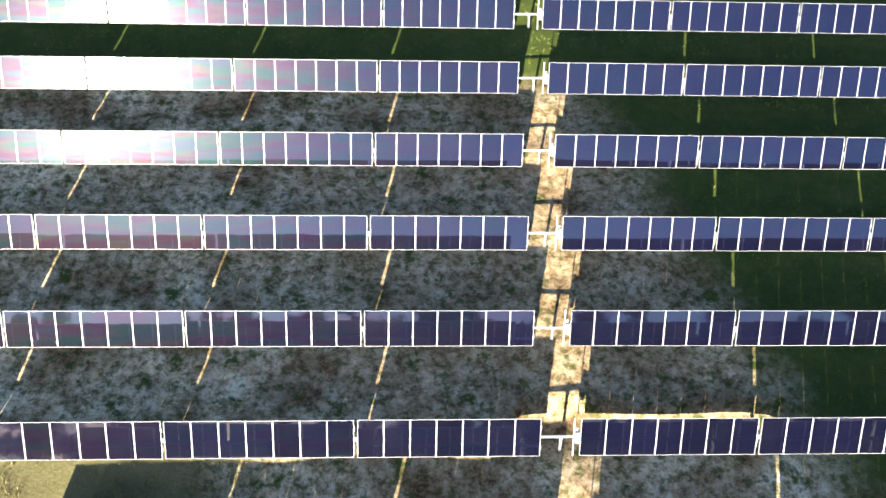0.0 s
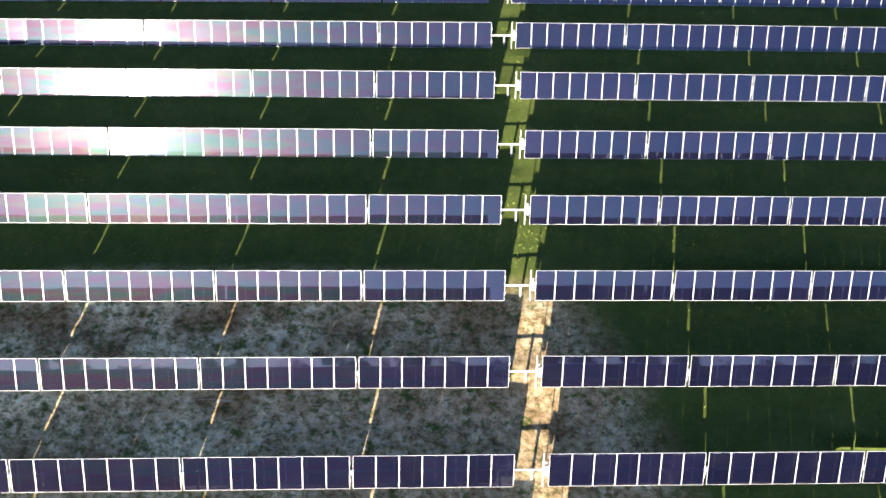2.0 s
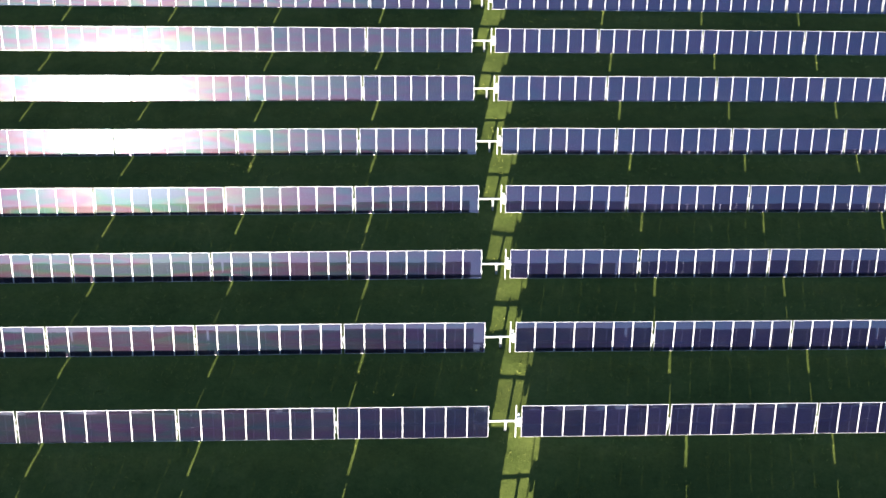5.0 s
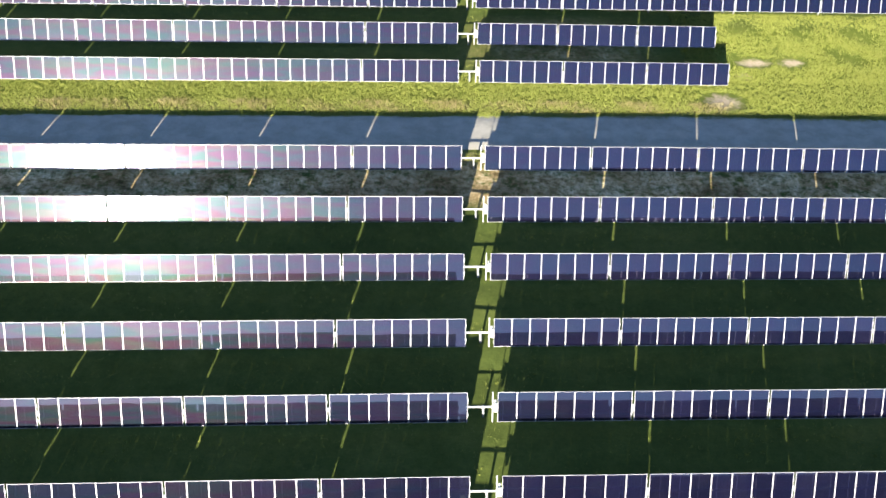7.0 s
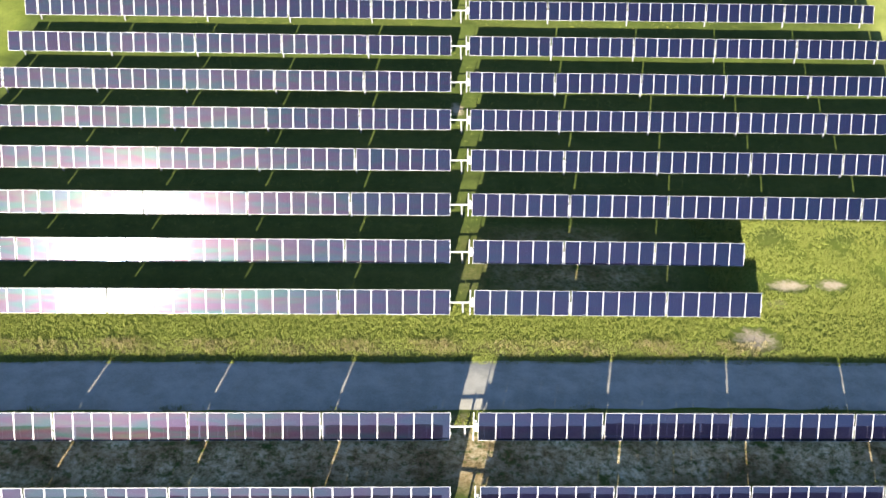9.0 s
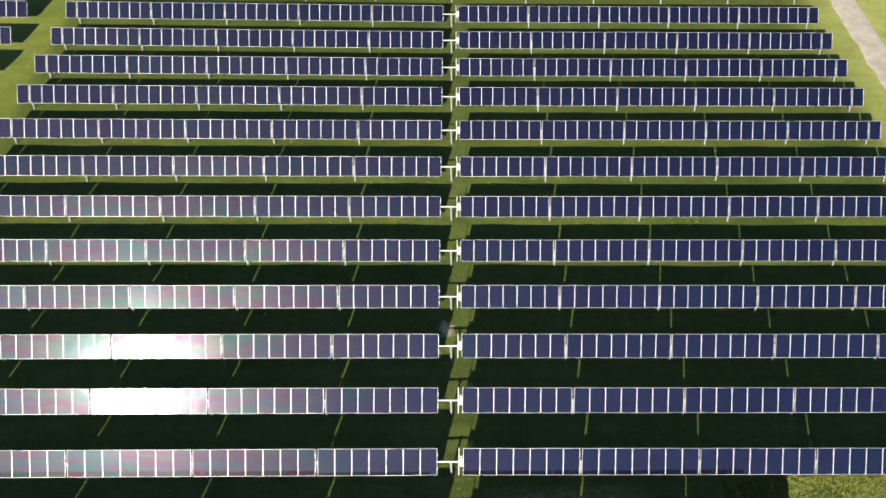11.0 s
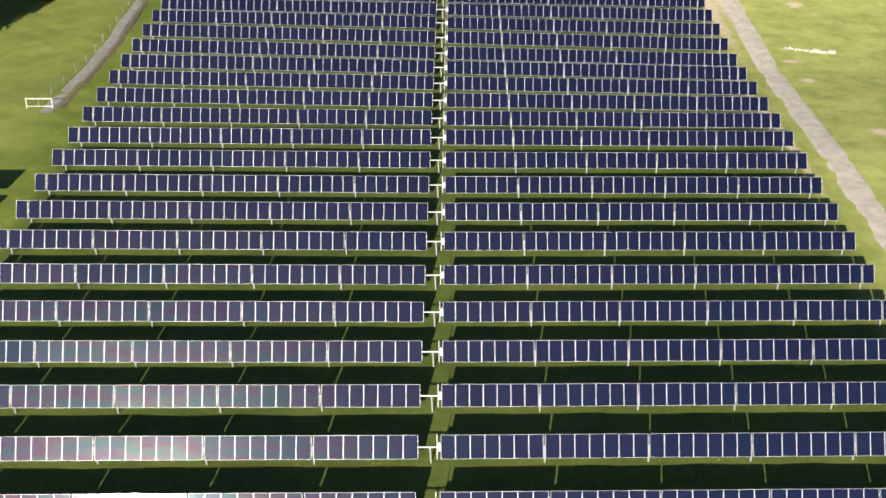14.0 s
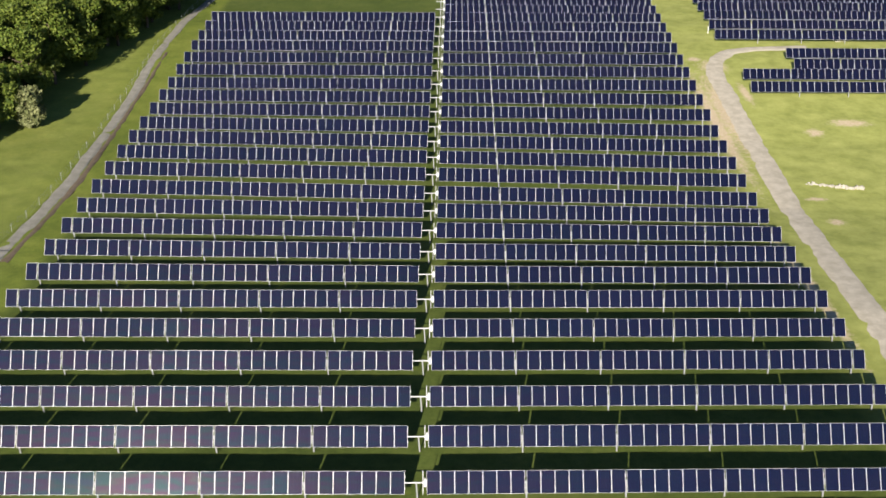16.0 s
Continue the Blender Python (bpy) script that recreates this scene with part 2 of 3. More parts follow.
    worn = n.new("ShaderNodeMix")
    worn.data_type, worn.blend_type = "RGBA", "MULTIPLY"
    worn.inputs[0].default_value = 1.0
    l.new(soil.outputs[0], worn.inputs[6])
    l.new(wash.outputs[0], worn.inputs[7])
    soil_c = blend(n, l, op(n, l, "MULTIPLY", rr.outputs[0], op(n, l, "MULTIPLY", window(n, l, y, 10.5, 14.2, 1.2), window(n, l, x, -17, 0, 3))), worn.outputs[2], (0.74, 0.64, 0.48))
    # reddish earth turned up beside the aisle
    red = op(n, l, "MULTIPLY", window(n, l, op(n, l, "ADD", x, op(n, l, "MULTIPLY", patch.outputs[0], 14.0)), -1.0, 15.0, 3.0), window(n, l, patch.outputs[0], 0.44, 0.9, 0.06))
    turned = ramp(n, [(0.38, (0.14, 0.075, 0.035)), (0.50, (0.36, 0.21, 0.10)), (0.62, (0.58, 0.42, 0.24))])
    l.new(clod.outputs[0], turned.inputs[0])
    soil_c = blend(n, l, op(n, l, "MULTIPLY", red, 0.5), soil_c, turned.outputs[0])
    corner = op(n, l, "MULTIPLY", window(n, l, y, -30, -0.3, 0.5), window(n, l, x, -60, -13, 2))
    zone = op(n, l, "MULTIPLY", zone, op(n, l, "SUBTRACT", 1.0, corner))
    col = blend(n, l, op(n, l, "MULTIPLY", corner, 0.7), col, straw.outputs[0])
    # a second, thinner patch before the gravel road and pale scuffs beyond it
    thin = op(n, l, "MULTIPLY", window(n, l, op(n, l, "ADD", y, op(n, l, "MULTIPLY", mid.outputs[0], 2.0)), 71.2, 75.8, 0.8), 0.75)
    scuff = op(n, l, "MULTIPLY", op(n, l, "MULTIPLY", window(n, l, y, 86.8, 92.4, 1.2), window(n, l, x, 5, 16, 3)), op(n, l, "MULTIPLY", mid.outputs[0], 0.9))
    zone = op(n, l, "MAXIMUM", zone, op(n, l, "MAXIMUM", thin, scuff))
    soil_f = op(n, l, "MULTIPLY", zone, bare, True)
    col = blend(n, l, soil_f, col, soil_c)
    # thin dry turf in the open fields on both sides
    field = op(n, l, "MAXIMUM", window(n, l, x, 44, 400, 3), op(n, l, "MULTIPLY", window(n, l, x, -400, -39, 3), 0.30))
    turf = grain(n, l, 0.30, 9, 0.72, pos)
    tr = n.new("ShaderNodeMapRange")
    l.new(turf.outputs[0], tr.inputs[0])
    tr.inputs[1].default_value, tr.inputs[2].default_value, tr.inputs[3].default_value, tr.inputs[4].default_value = 0.36, 0.68, 0.40, 0.95
    col = blend(n, l, op(n, l, "MULTIPLY", field, tr.outputs[0]), col, (0.46, 0.48, 0.15))
    # worn sandy spots
    spots = None
    for sx, sy, ra, rb in ((26.2, 87.2, 1.9, 0.9), (29.3, 87.3, 1.5, 0.8), (22.3, 81.9, 2.0, 1.4), (25.0, 85.4, 1.2, 0.7), (3.4, 107.0, 0.8, 1.3), (44.5, 178.0, 1.2, 20.0),
                           (46.6, 222.0, 1.9, 28.0), (48.9, 226.0, 3.4, 22.0), (51.0, 243.0, 3.4, 4.0), (53.4, 194.7, 1.6, 1.3), (53.2, 201.0, 2.3, 0.8), (65.8, 223.4, 4.6, 1.6), (59.7, 220.4, 2.0, 1.8), (56.4, 178.4, 2.2, 1.6), (53.4, 232.7, 1.1, 6.0), (48.6, 246.0, 2.0, 1.4), (51.5, 157.5, 2.2, 1.6)):
        dx = op(n, l, "DIVIDE", op(n, l, "SUBTRACT", x, sx), ra)
        dy = op(n, l, "DIVIDE", op(n, l, "SUBTRACT", y, sy), rb)
        d = op(n, l, "SQRT", op(n, l, "ADD", op(n, l, "MULTIPLY", dx, dx), op(n, l, "MULTIPLY", dy, dy)))
        d = op(n, l, "SUBTRACT", 1.95, op(n, l, "ADD", d, op(n, l, "MULTIPLY", clod.outputs[0], 2.4)), True)
        spots = d if spots is None else op(n, l, "MAXIMUM", spots, d)
    sand = ramp(n, [(0.3, (0.46, 0.35, 0.20)), (0.7, (0.72, 0.62, 0.46))])
    l.new(fine.outputs[0], sand.inputs[0])
    col = blend(n, l, op(n, l, "MULTIPLY", spots, 2.2, True), col, sand.outputs[0])
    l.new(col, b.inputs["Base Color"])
    bumped(n, l, b, fine.outputs[0], 0.6, 0.05)
    return m


def make_gravel(name, dark, light):
    m, n, l, b = material(name, 0.9)
    geo = n.new("ShaderNodeNewGeometry")
    pos = geo.outputs["Position"]
    fine = grain(n, l, 9.0, 8, 0.75, pos)
    mid = grain(n, l, 0.8, 5, 0.6, pos)
    r = ramp(n, [(0.3, dark), (0.7, light)])
    l.new(op(n, l, "ADD", op(n, l, "MULTIPLY", fine.outputs[0], 0.6), op(n, l, "MULTIPLY", mid.outputs[0], 0.4)), r.inputs[0])
    stain = ramp(n, [(0.38, (0.86, 0.86, 0.84)), (0.62, (1, 1, 1))])
    l.new(mid.outputs[0], stain.inputs[0])
    mul = n.new("ShaderNodeMix")
    mul.data_type, mul.blend_type = "RGBA", "MULTIPLY"
    mul.inputs[0].default_value = 1.0
    l.new(r.outputs[0], mul.inputs[6])
    l.new(stain.outputs[0], mul.inputs[7])
    l.new(mul.outputs[2], b.inputs["Base Color"])
    bumped(n, l, b, fine.outputs[0], 0.6, 0.03)
    return m


def make_leaf(name, a, c):
    m, n, l, b = material(name, 0.6)
    geo = n.new("ShaderNodeNewGeometry")
    r = ramp(n, [(0.0, a), (1.0, c)])
    l.new(geo.outputs["Random Per Island"], r.inputs[0])
    l.new(r.outputs[0], b.inputs["Base Color"])
    b.inputs["Specular IOR Level"].default_value = 0.2
    return m


GLASS = make_glass()
ALUMINIUM = make_metal("anodised_aluminium", (0.70, 0.70, 0.71), 0.42, 0.10)
GALVANISED = make_metal("galvanised_steel", (0.42, 0.43, 0.44), 0.5, 0.3)
WHITE = make_metal("white_enclosure", (0.80, 0.80, 0.78), 0.5, 0.0)
BACKSHEET = make_metal("grey_backsheet", (0.34, 0.33, 0.33), 0.7, 0.0)
GROUND = make_ground()
GRAVEL = make_gravel("pale_gravel", (0.37, 0.355, 0.30), (0.59, 0.56, 0.475))
SAND = make_gravel("sandy_track", (0.44, 0.39, 0.30), (0.66, 0.60, 0.50))
PATHWAY = make_gravel("grey_path", (0.22, 0.21, 0.18), (0.38, 0.36, 0.31))
DIRT = make_gravel("bare_dirt", (0.10, 0.075, 0.05), (0.20, 0.15, 0.10))
LEAF = make_leaf("leaves", (0.045, 0.080, 0.010), (0.150, 0.185, 0.032))
SHRUB = make_leaf("silvery_leaves", (0.090, 0.110, 0.040), (0.230, 0.240, 0.110))
BLADE = make_leaf("grass_blades", (0.210, 0.260, 0.045), (0.320, 0.340, 0.085))
STRAW = make_leaf("straw_blades", (0.20, 0.17, 0.06), (0.40, 0.34, 0.17))
BARK = make_metal("bark", (0.12, 0.09, 0.065), 0.9, 0.0)
CABINET = make_metal("green_enamel", (0.11, 0.15, 0.12), 0.5, 0.0)
CHALK = make_metal("white_rubble", (0.44, 0.41, 0.35), 0.9, 0.0)


# ---- building helpers ----
def part(name, bm, mat, parent=None, label=""):
    """Links a bmesh as one mesh object under a thing."""
    me = bpy.data.meshes.new(name)
    bm.to_mesh(me)
    bm.free()
    for mm in (mat if isinstance(mat, (list, tuple)) else [mat]):
        me.materials.append(mm)
    ob = new(name, me)
    ob.parent = parent
    return tagged(ob, label)


def box(bm, cx, cy, cz, sx, sy, sz, m=None, bevel=0.0, index=0):
    r = bmesh.ops.create_cube(bm, size=1, matrix=Matrix.LocRotScale((cx, cy, cz), None, (sx, sy, sz)))
    vs = r["verts"]
    if bevel:
        es = list({e for v in vs for e in v.link_edges})
        vs = bmesh.ops.bevel(bm, geom=es, offset=bevel, segments=1, affect="EDGES")["verts"]
    for f in {f for v in vs for f in v.link_faces}:
        f.material_index = index
    if m is not None:
        bmesh.ops.transform(bm, matrix=m, verts=list(vs))


def rod(bm, a, b, r, sides=8, r2=None):
    a, b = Vector(a), Vector(b)
    d = b - a
    m = Matrix.Translation((a + b) / 2) @ d.to_track_quat("Z", "Y").to_matrix().to_4x4()
    bmesh.ops.create_cone(bm, cap_ends=True, segments=sides, radius1=r, radius2=r if r2 is None else r2, depth=d.length, matrix=m)


def mesh_of(name, bm, mats):
    me = bpy.data.meshes.new(name)
    bm.to_mesh(me)
    bm.free()
    for mm in mats:
        me.materials.append(mm)
    return me


# ---- ground ----
def axis_steps(parts):
    out = []
    for a, b, step in parts:
        out += list(np.arange(a, b, step))
    return np.array(out + [parts[-1][1]])


gx = axis_steps([(-2500, -300, 220), (-300, -60, 24), (-60, -46, 2), (-46, 46, 0.5), (46, 80, 1.5), (80, 320, 24), (320, 2500, 220)])
gy = axis_steps([(-2500, -300, 220), (-300, -40, 26), (-40, -10, 2), (-10, 33, 0.24), (33, 143, 0.44), (143, 310, 1.1), (310, 550, 24), (550, 2500, 220)])
XX, YY = np.meshgrid(gx, gy)
ZZ = ground_z(XX, YY)
rng = np.random.default_rng(5)
for wl, amp in ((9.0, 0.05), (3.7, 0.035), (1.6, 0.018)):
    for _ in range(5):
        a, ph = rng.uniform(0, 2 * np.pi, 2)
        w = wl * rng.uniform(0.8, 1.3)
        ZZ += amp / 2.2 * np.where((YY > 81) & (YY < 104), 0.15, 1.0) * np.sin((XX * np.cos(a) + YY * np.sin(a)) * 2 * np.pi / w + ph)


def swale(x0, x1, y, depth, south, north):
    """A shallow ditch along a row, gentle to the south and steep to the north."""
    f = np.clip((XP - x0) / 1.5, 0, 1) * np.clip((x1 - XP) / 4.0, 0, 1)
    return -depth * f * np.exp(-((YP - y - 0.10 * np.sin(XP * 0.9)) / np.where(YP < y, south, north)) ** 2)


XP, YP = on_plan(XX, YY)
ZZ += swale(-1.9, 13, 1.3, 0.66, 1.6, 0.4) + swale(15, 32, 11.1, 0.66, 1.6, 0.4) + swale(8, 34, 20.96, 0.70, 1.6, 0.4) + swale(2.2, 9, 25.9, 0.66, 1.6, 0.4)
ZZ = np.where((np.abs(XX) > 300) | (np.abs(YY) > 400), np.minimum(ZZ, 4.0), ZZ)
nx, ny = len(gx), len(gy)
idx = np.arange(nx * ny).reshape(ny, nx)
faces = np.stack([idx[:-1, :-1], idx[:-1, 1:], idx[1:, 1:], idx[1:, :-1]], -1).reshape(-1, 4)
me = bpy.data.meshes.new("ground")
me.from_pydata(np.stack([XX, YY, ZZ], -1).reshape(-1, 3).tolist(), [], faces.tolist())
me.polygons.foreach_set("use_smooth", [True] * len(me.polygons))
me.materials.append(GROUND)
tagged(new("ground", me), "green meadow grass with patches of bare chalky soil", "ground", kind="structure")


def strip(name, centre, widths, mat, label, category, lift=0.03, across=6, step=0.6):
    """A road or track: a ribbon that lies on the land along a line of points."""
    pts, ws = [], []
    for (a, b), (wa, wb) in zip(zip(centre, centre[1:]), zip(widths, widths[1:])):
        k = max(2, int(math.dist(a, b) / step))
        for i in range(k):
            f = i / k
            pts.append((a[0] + (b[0] - a[0]) * f, a[1] + (b[1] - a[1]) * f))
            ws.append(wa + (wb - wa) * f)
    pts.append(centre[-1])
    ws.append(widths[-1])
    P = np.array(pts)
    for _ in range(6):
        P[1:-1] = (P[:-2] + 2 * P[1:-1] + P[2:]) / 4
    T = np.gradient(P, axis=0)
    T /= np.linalg.norm(T, axis=1, keepdims=True)
    N = np.stack([T[:, 1], -T[:, 0]], 1)
    r = np.random.default_rng(len(pts))
    vs, fs, wob = [], [], np.zeros(2)
    for i, (p, nn, w) in enumerate(zip(P, N, ws)):
        wob = 0.7 * wob + r.normal(0, 0.035, 2)
        for j in range(across + 1):
            f = j / across - 0.5
            off = f * w + (wob[0] if j == 0 else wob[1] if j == across else 0)
            q = p + nn * off
            vs.append((q[0], q[1], gz(*q) + lift + (0.05 if 0 < j < across else -0.06)))
            if i and j:
                k = i * (across + 1) + j
                fs.append((k - across - 2, k - across - 1, k, k - 1))
    me = bpy.data.meshes.new(name)
    me.from_pydata(vs, [], fs)
    me.polygons.foreach_set("use_smooth", [True] * len(fs))
    me.materials.append(mat)
    return tagged(new(name, me), label, category, kind="structure")


strip("gravel_road", [(-100, 85.3), (-40, 85.3), (0, 85.4), (20, 85.7), (33, 85.5), (95, 84.8)], [4.5] * 6, GRAVEL,
      "pale compacted gravel road between two panel blocks", "road", 0.06)
strip("sandy_track", [(49.1, 112), (49.8, 151.5), (50.0, 169.5), (50.2, 180.1), (50.6, 190.6), (51.0, 201.2), (51.5, 211.7), (52.0, 222.3), (52.6, 232.9), (53.0, 243.4), (53.4, 254.0), (53.6, 264.0), (55.2, 270.2), (58.6, 274.6), (62.9, 276.0), (72.0, 276.8)],
      [3.0] * 11 + [2.9, 2.7, 2.4, 2.2, 2.2], SAND, "pale sandy vehicle track curving beside the panels", "track", 0.05)
strip("perimeter_track", [(-36.3, 199), (-35.9, 203), (-34.8, 211.9), (-34.0, 223.3), (-33.9, 234.6), (-33.7, 248.6), (-33.9, 265.4), (-33.5, 275.9), (-32.7, 290), (-30.5, 306)],
      [1.5] * 10, PATHWAY, "grey gravel perimeter path along the fence", "path", 0.05)
strip("dirt_edge", [(-34.9, 200.5), (-33.7, 211.7), (-32.9, 224), (-32.8, 238), (-32.7, 256), (-32.4, 272.6)], [0.8, 0.8, 0.8, 0.7, 0.6, 0.5], DIRT,
      "dark bare dirt rut beside the perimeter path", "path", 0.04, 4)


# ---- the trackers ----
def module_mesh(wide):
    """One framed solar module, its face up, centred on its own middle."""
    bm = bmesh.new()
    w, h, d, fx, fy = wide / 2, LONG / 2, 0.030, 0.017, 0.012
    for sx in (-1, 1):
        box(bm, sx * (w - fx / 2), 0, -d / 2, fx, LONG, d)
    for sy in (-1, 1):
        box(bm, 0, sy * (h - fy / 2), -d / 2, wide - 2 * fx, fy, d)
    # clamps on the mounting rail show in the gap to the next module
    for cy in (-0.42, 0.42):
        box(bm, w + 0.008, cy, -0.035, 0.045, 0.16, 0.05)
    for z, i in ((-0.004, 1), (-0.030, 2)):
        v = [bm.verts.new((sx * (w - fx), sy * (h - fy), z)) for sx, sy in ((-1, -1), (1, -1), (1, 1), (-1, 1))]
        bm.faces.new(v if i == 1 else v[::-1]).material_index = i
    return mesh_of("module", bm, [ALUMINIUM, GLASS, BACKSHEET])


def post_mesh(height, plate=True):
    """A driven I-section pile with its bearing on top; its origin is the tube's axis."""
    bm = bmesh.new()
    top = -0.10
    box(bm, 0, 0, (top - height) / 2, 0.10, 0.008, height + top)
    for s in (-1, 1):
        box(bm, s * 0.05, 0, (top - height) / 2, 0.008, 0.10, height + top)
    if plate:
        box(bm, 0, 0, -0.09, 0.14, 0.20, 0.10, bevel=0.012)
        rod(bm, (-0.04, 0, -0.02), (0.04, 0, -0.02), 0.085, 12)
    return mesh_of("post", bm, [GALVANISED])


def rail_mesh(long, wide=0.045):
    bm = bmesh.new()
    box(bm, 0, 0, 0, wide, long, 0.05, bevel=0.006)
    return mesh_of("rail", bm, [ALUMINIUM])


def drive_mesh():
    """The slewing drive at the inner end of a row: gear housing, motor and control box."""
    bm = bmesh.new()
    rod(bm, (-0.10, 0, 0), (0.10, 0, 0), 0.17, 16)
    box(bm, 0.0, -0.20, -0.02, 0.16, 0.22, 0.18, bevel=0.02)
    rod(bm, (0.0, -0.14, -0.16), (0.0, 0.30, -0.16), 0.06, 10)
    box(bm, 0.02, 0.10, 0.12, 0.14, 0.24, 0.10, bevel=0.015)
    return mesh_of("slew_drive", bm, [WHITE])


MODULES = {}
POST, RAIL, DRIVE = post_mesh(1.85), rail_mesh(LONG + 0.04), drive_mesh()
jitter = random.Random(11)


def piece(name, data, parent, m, label=""):
    ob = new(name, data)
    ob.parent = parent
    ob.matrix_basis = m
    return tagged(ob, label)


def tracker_row(y_top, x_in, side, groups, per, span, drive, label, group, category="solar panel row"):
    """A row of tilted modules on one torque tube. x_in: its inner end on the aisle; side: -1 runs to the west, 1 to the east.
    groups of per modules, span apart, posts between them; a last single module beyond the last post where groups end in 'one'."""
    full, extra = groups
    ya = y_top - HALF_Y + 0.105 * math.sin(radians(TILT))
    shift = SKEW * y_top
    spans = span if isinstance(span, list) else [span] * full
    joints = [sum(spans[:g]) for g in range(full + 1)]
    length = joints[full] + (1.15 if extra else 0.0)
    xa, xb = x_in + shift, x_in + shift + side * length
    za, zb = (gz(v, y_top) + float(top_height(y_top)) - HALF_Z - 0.105 * math.cos(radians(TILT)) for v in (xa, xb))
    slope = math.atan((zb - za) / (xb - xa))
    base = new("solar_tracker_row")
    base.matrix_world = pose(xa, ya, za)
    tagged(base, label, category, group)
    along = Matrix.Rotation(-slope, 4, "Y")
    tilt = TILT + jitter.uniform(-0.12, 0.12)
    turn = along @ Matrix.Rotation(radians(tilt), 4, "X")
    for g in range(full + (1 if extra else 0)):
        pitch = (spans[min(g, full - 1)] - 0.10) / per
        key = round(pitch, 3)
        if key not in MODULES:
            MODULES[key] = module_mesh(key - 0.013)
        # each table between two posts is bolted on at its own slight angle
        set_x, set_y = jitter.gauss(0, 0.38), jitter.gauss(0, 0.28)
        for i in range(per if g < full else 1):
            d = joints[g] + (0.05 if g else 0.02) + (i + 0.5) * pitch
            wob = pose(0, 0, 0, set_x + jitter.uniform(-0.14, 0.14), set_y + jitter.uniform(-0.14, 0.14), 0)
            piece("module", MODULES[key], base, turn @ pose(side * d, 0, 0.105) @ wob)
    bm = bmesh.new()
    box(bm, side * (length / 2), 0, -0.03, length, 0.10, 0.10, bevel=0.012)
    tube = part("torque_tube", bm, GALVANISED, base)
    tube.matrix_basis = turn
    ends = [joints[g] for g in range(1, full + (1 if extra else 0))] + ([] if extra else [length - 0.02])
    for d in ends:
        p = along @ Vector((side * d, 0, 0))
        piece("post", POST, base, pose(p.x, 0, p.z, 0, -4))
    if drive:
        # the aisle's own post, the linking shaft, the end rail and the drive
        bm = bmesh.new()
        rod(bm, (-AISLE, 0, -0.02), (-0.12, 0, -0.02), 0.05, 10)
        part("link_shaft", bm, ALUMINIUM, base)
        piece("post", POST, base, pose(-0.74, 0, 0, 0, -4))
        piece("end_rail", RAIL, base, turn @ pose(-0.24, 0, 0.06))
        piece("slew_drive", DRIVE, base, turn @ pose(-0.08, 0, 0), "white slewing drive with motor")
    return base


BLUE = "row of dark blue solar modules on a galvanised tracker tube"
GLARE = "row of silver-framed solar modules catching the sun's glare beside the aisle"
WEST_SPANS, EAST_SPANS = [7.34, 7.46, 7.47, 7.44, 7.44], [7.24, 7.32, 7.27, 7.30, 7.28]
AISLE = 1.54          # between the two blocks, where the drives stand
lower = [k * PITCH for k in range(16)]
upper = [UPPER + k * PITCH for k in range(41)]
for y in lower + upper[:37]:
    tracker_row(y, 0.0, -1, (5, True), 7, WEST_SPANS, False, GLARE, "rows of solar panels west of the aisle")
for y in lower + upper[2:]:
    tracker_row(y, AISLE, 1, (5, True), 7, EAST_SPANS, True, BLUE, "rows of solar panels east of the aisle")
SHORT = "short row of eighteen dark blue solar modules beside open grass"
for y in upper[:2]:
    tracker_row(y, AISLE, 1, (3, False), 6, 6.40, True, SHORT, "rows of solar panels east of the aisle")
tracker_row(-PITCH, 0.0, -1, (3, False), 6, 6.40, False, SHORT, "rows of solar panels west of the aisle")
tracker_row(-PITCH, AISLE, 1, (5, True), 7, EAST_SPANS, True, BLUE, "rows of solar panels east of the aisle")
NEXT = "row of dark blue solar modules in the neighbouring block"
for y in upper[11:17]:
    tracker_row(y, -42.1, -1, (2, False), 7, 7.4, False, NEXT, "rows of solar panels in the western block")
for y, x in ((232.1, 53.7), (236.8, 53.8), (240.9, 63.0), (245.3, 63.1), (253.8, 53.7), (258.9, 54.0), (264.2, 54.4), (269.6, 54.6), (274.6, 54.9), (279.6, 55.2)):
    x, y = site(x, y)
    tracker_row(y, x - SKEW * y, 1, (4 if y < 275 else 6, False), 7, 7.33, False, NEXT, "rows of solar panels in the eastern block")


# ---- fence and gate ----
def fence_post_mesh(h):
    bm = bmesh.new()
    rod(bm, (0, 0, -0.2), (0, 0, h), 0.022, 8)
    rod(bm, (0, 0, h), (0, 0, h + 0.05), 0.04, 8, 0.02)
    return mesh_of("post", bm, [GALVANISED])


FENCE_POST = fence_post_mesh(0.95)
fence = new("wire_fence")
fence.matrix_world = pose(-36.8, 202.0, gz(-36.8, 202.0))
tagged(fence, "pale wire fence on slim metal posts beside the perimeter path", "fence")
line = []
yy = 200.6
while yy < 306:
    xx = float(np.interp(yy, [200, 206, 212, 219, 226, 238, 256, 277, 306], [-37.4, -36.6, -35.8, -35.2, -34.9, -34.8, -34.7, -34.4, -31.8]))
    line.append((xx, yy, gz(xx, yy)))
    yy += 3.6
inv = fence.matrix_world.inverted()
for p in line:
    piece("post", FENCE_POST, fence, inv @ pose(*p))
for h in (0.25, 0.5, 0.72, 0.92):
    bm = bmesh.new()
    for a, c in zip(line, line[1:]):
        rod(bm, inv @ Vector((a[0], a[1], a[2] + h)), inv @ Vector((c[0], c[1], c[2] + h)), 0.006, 4)
    part("wire", bm, GALVANISED, fence)

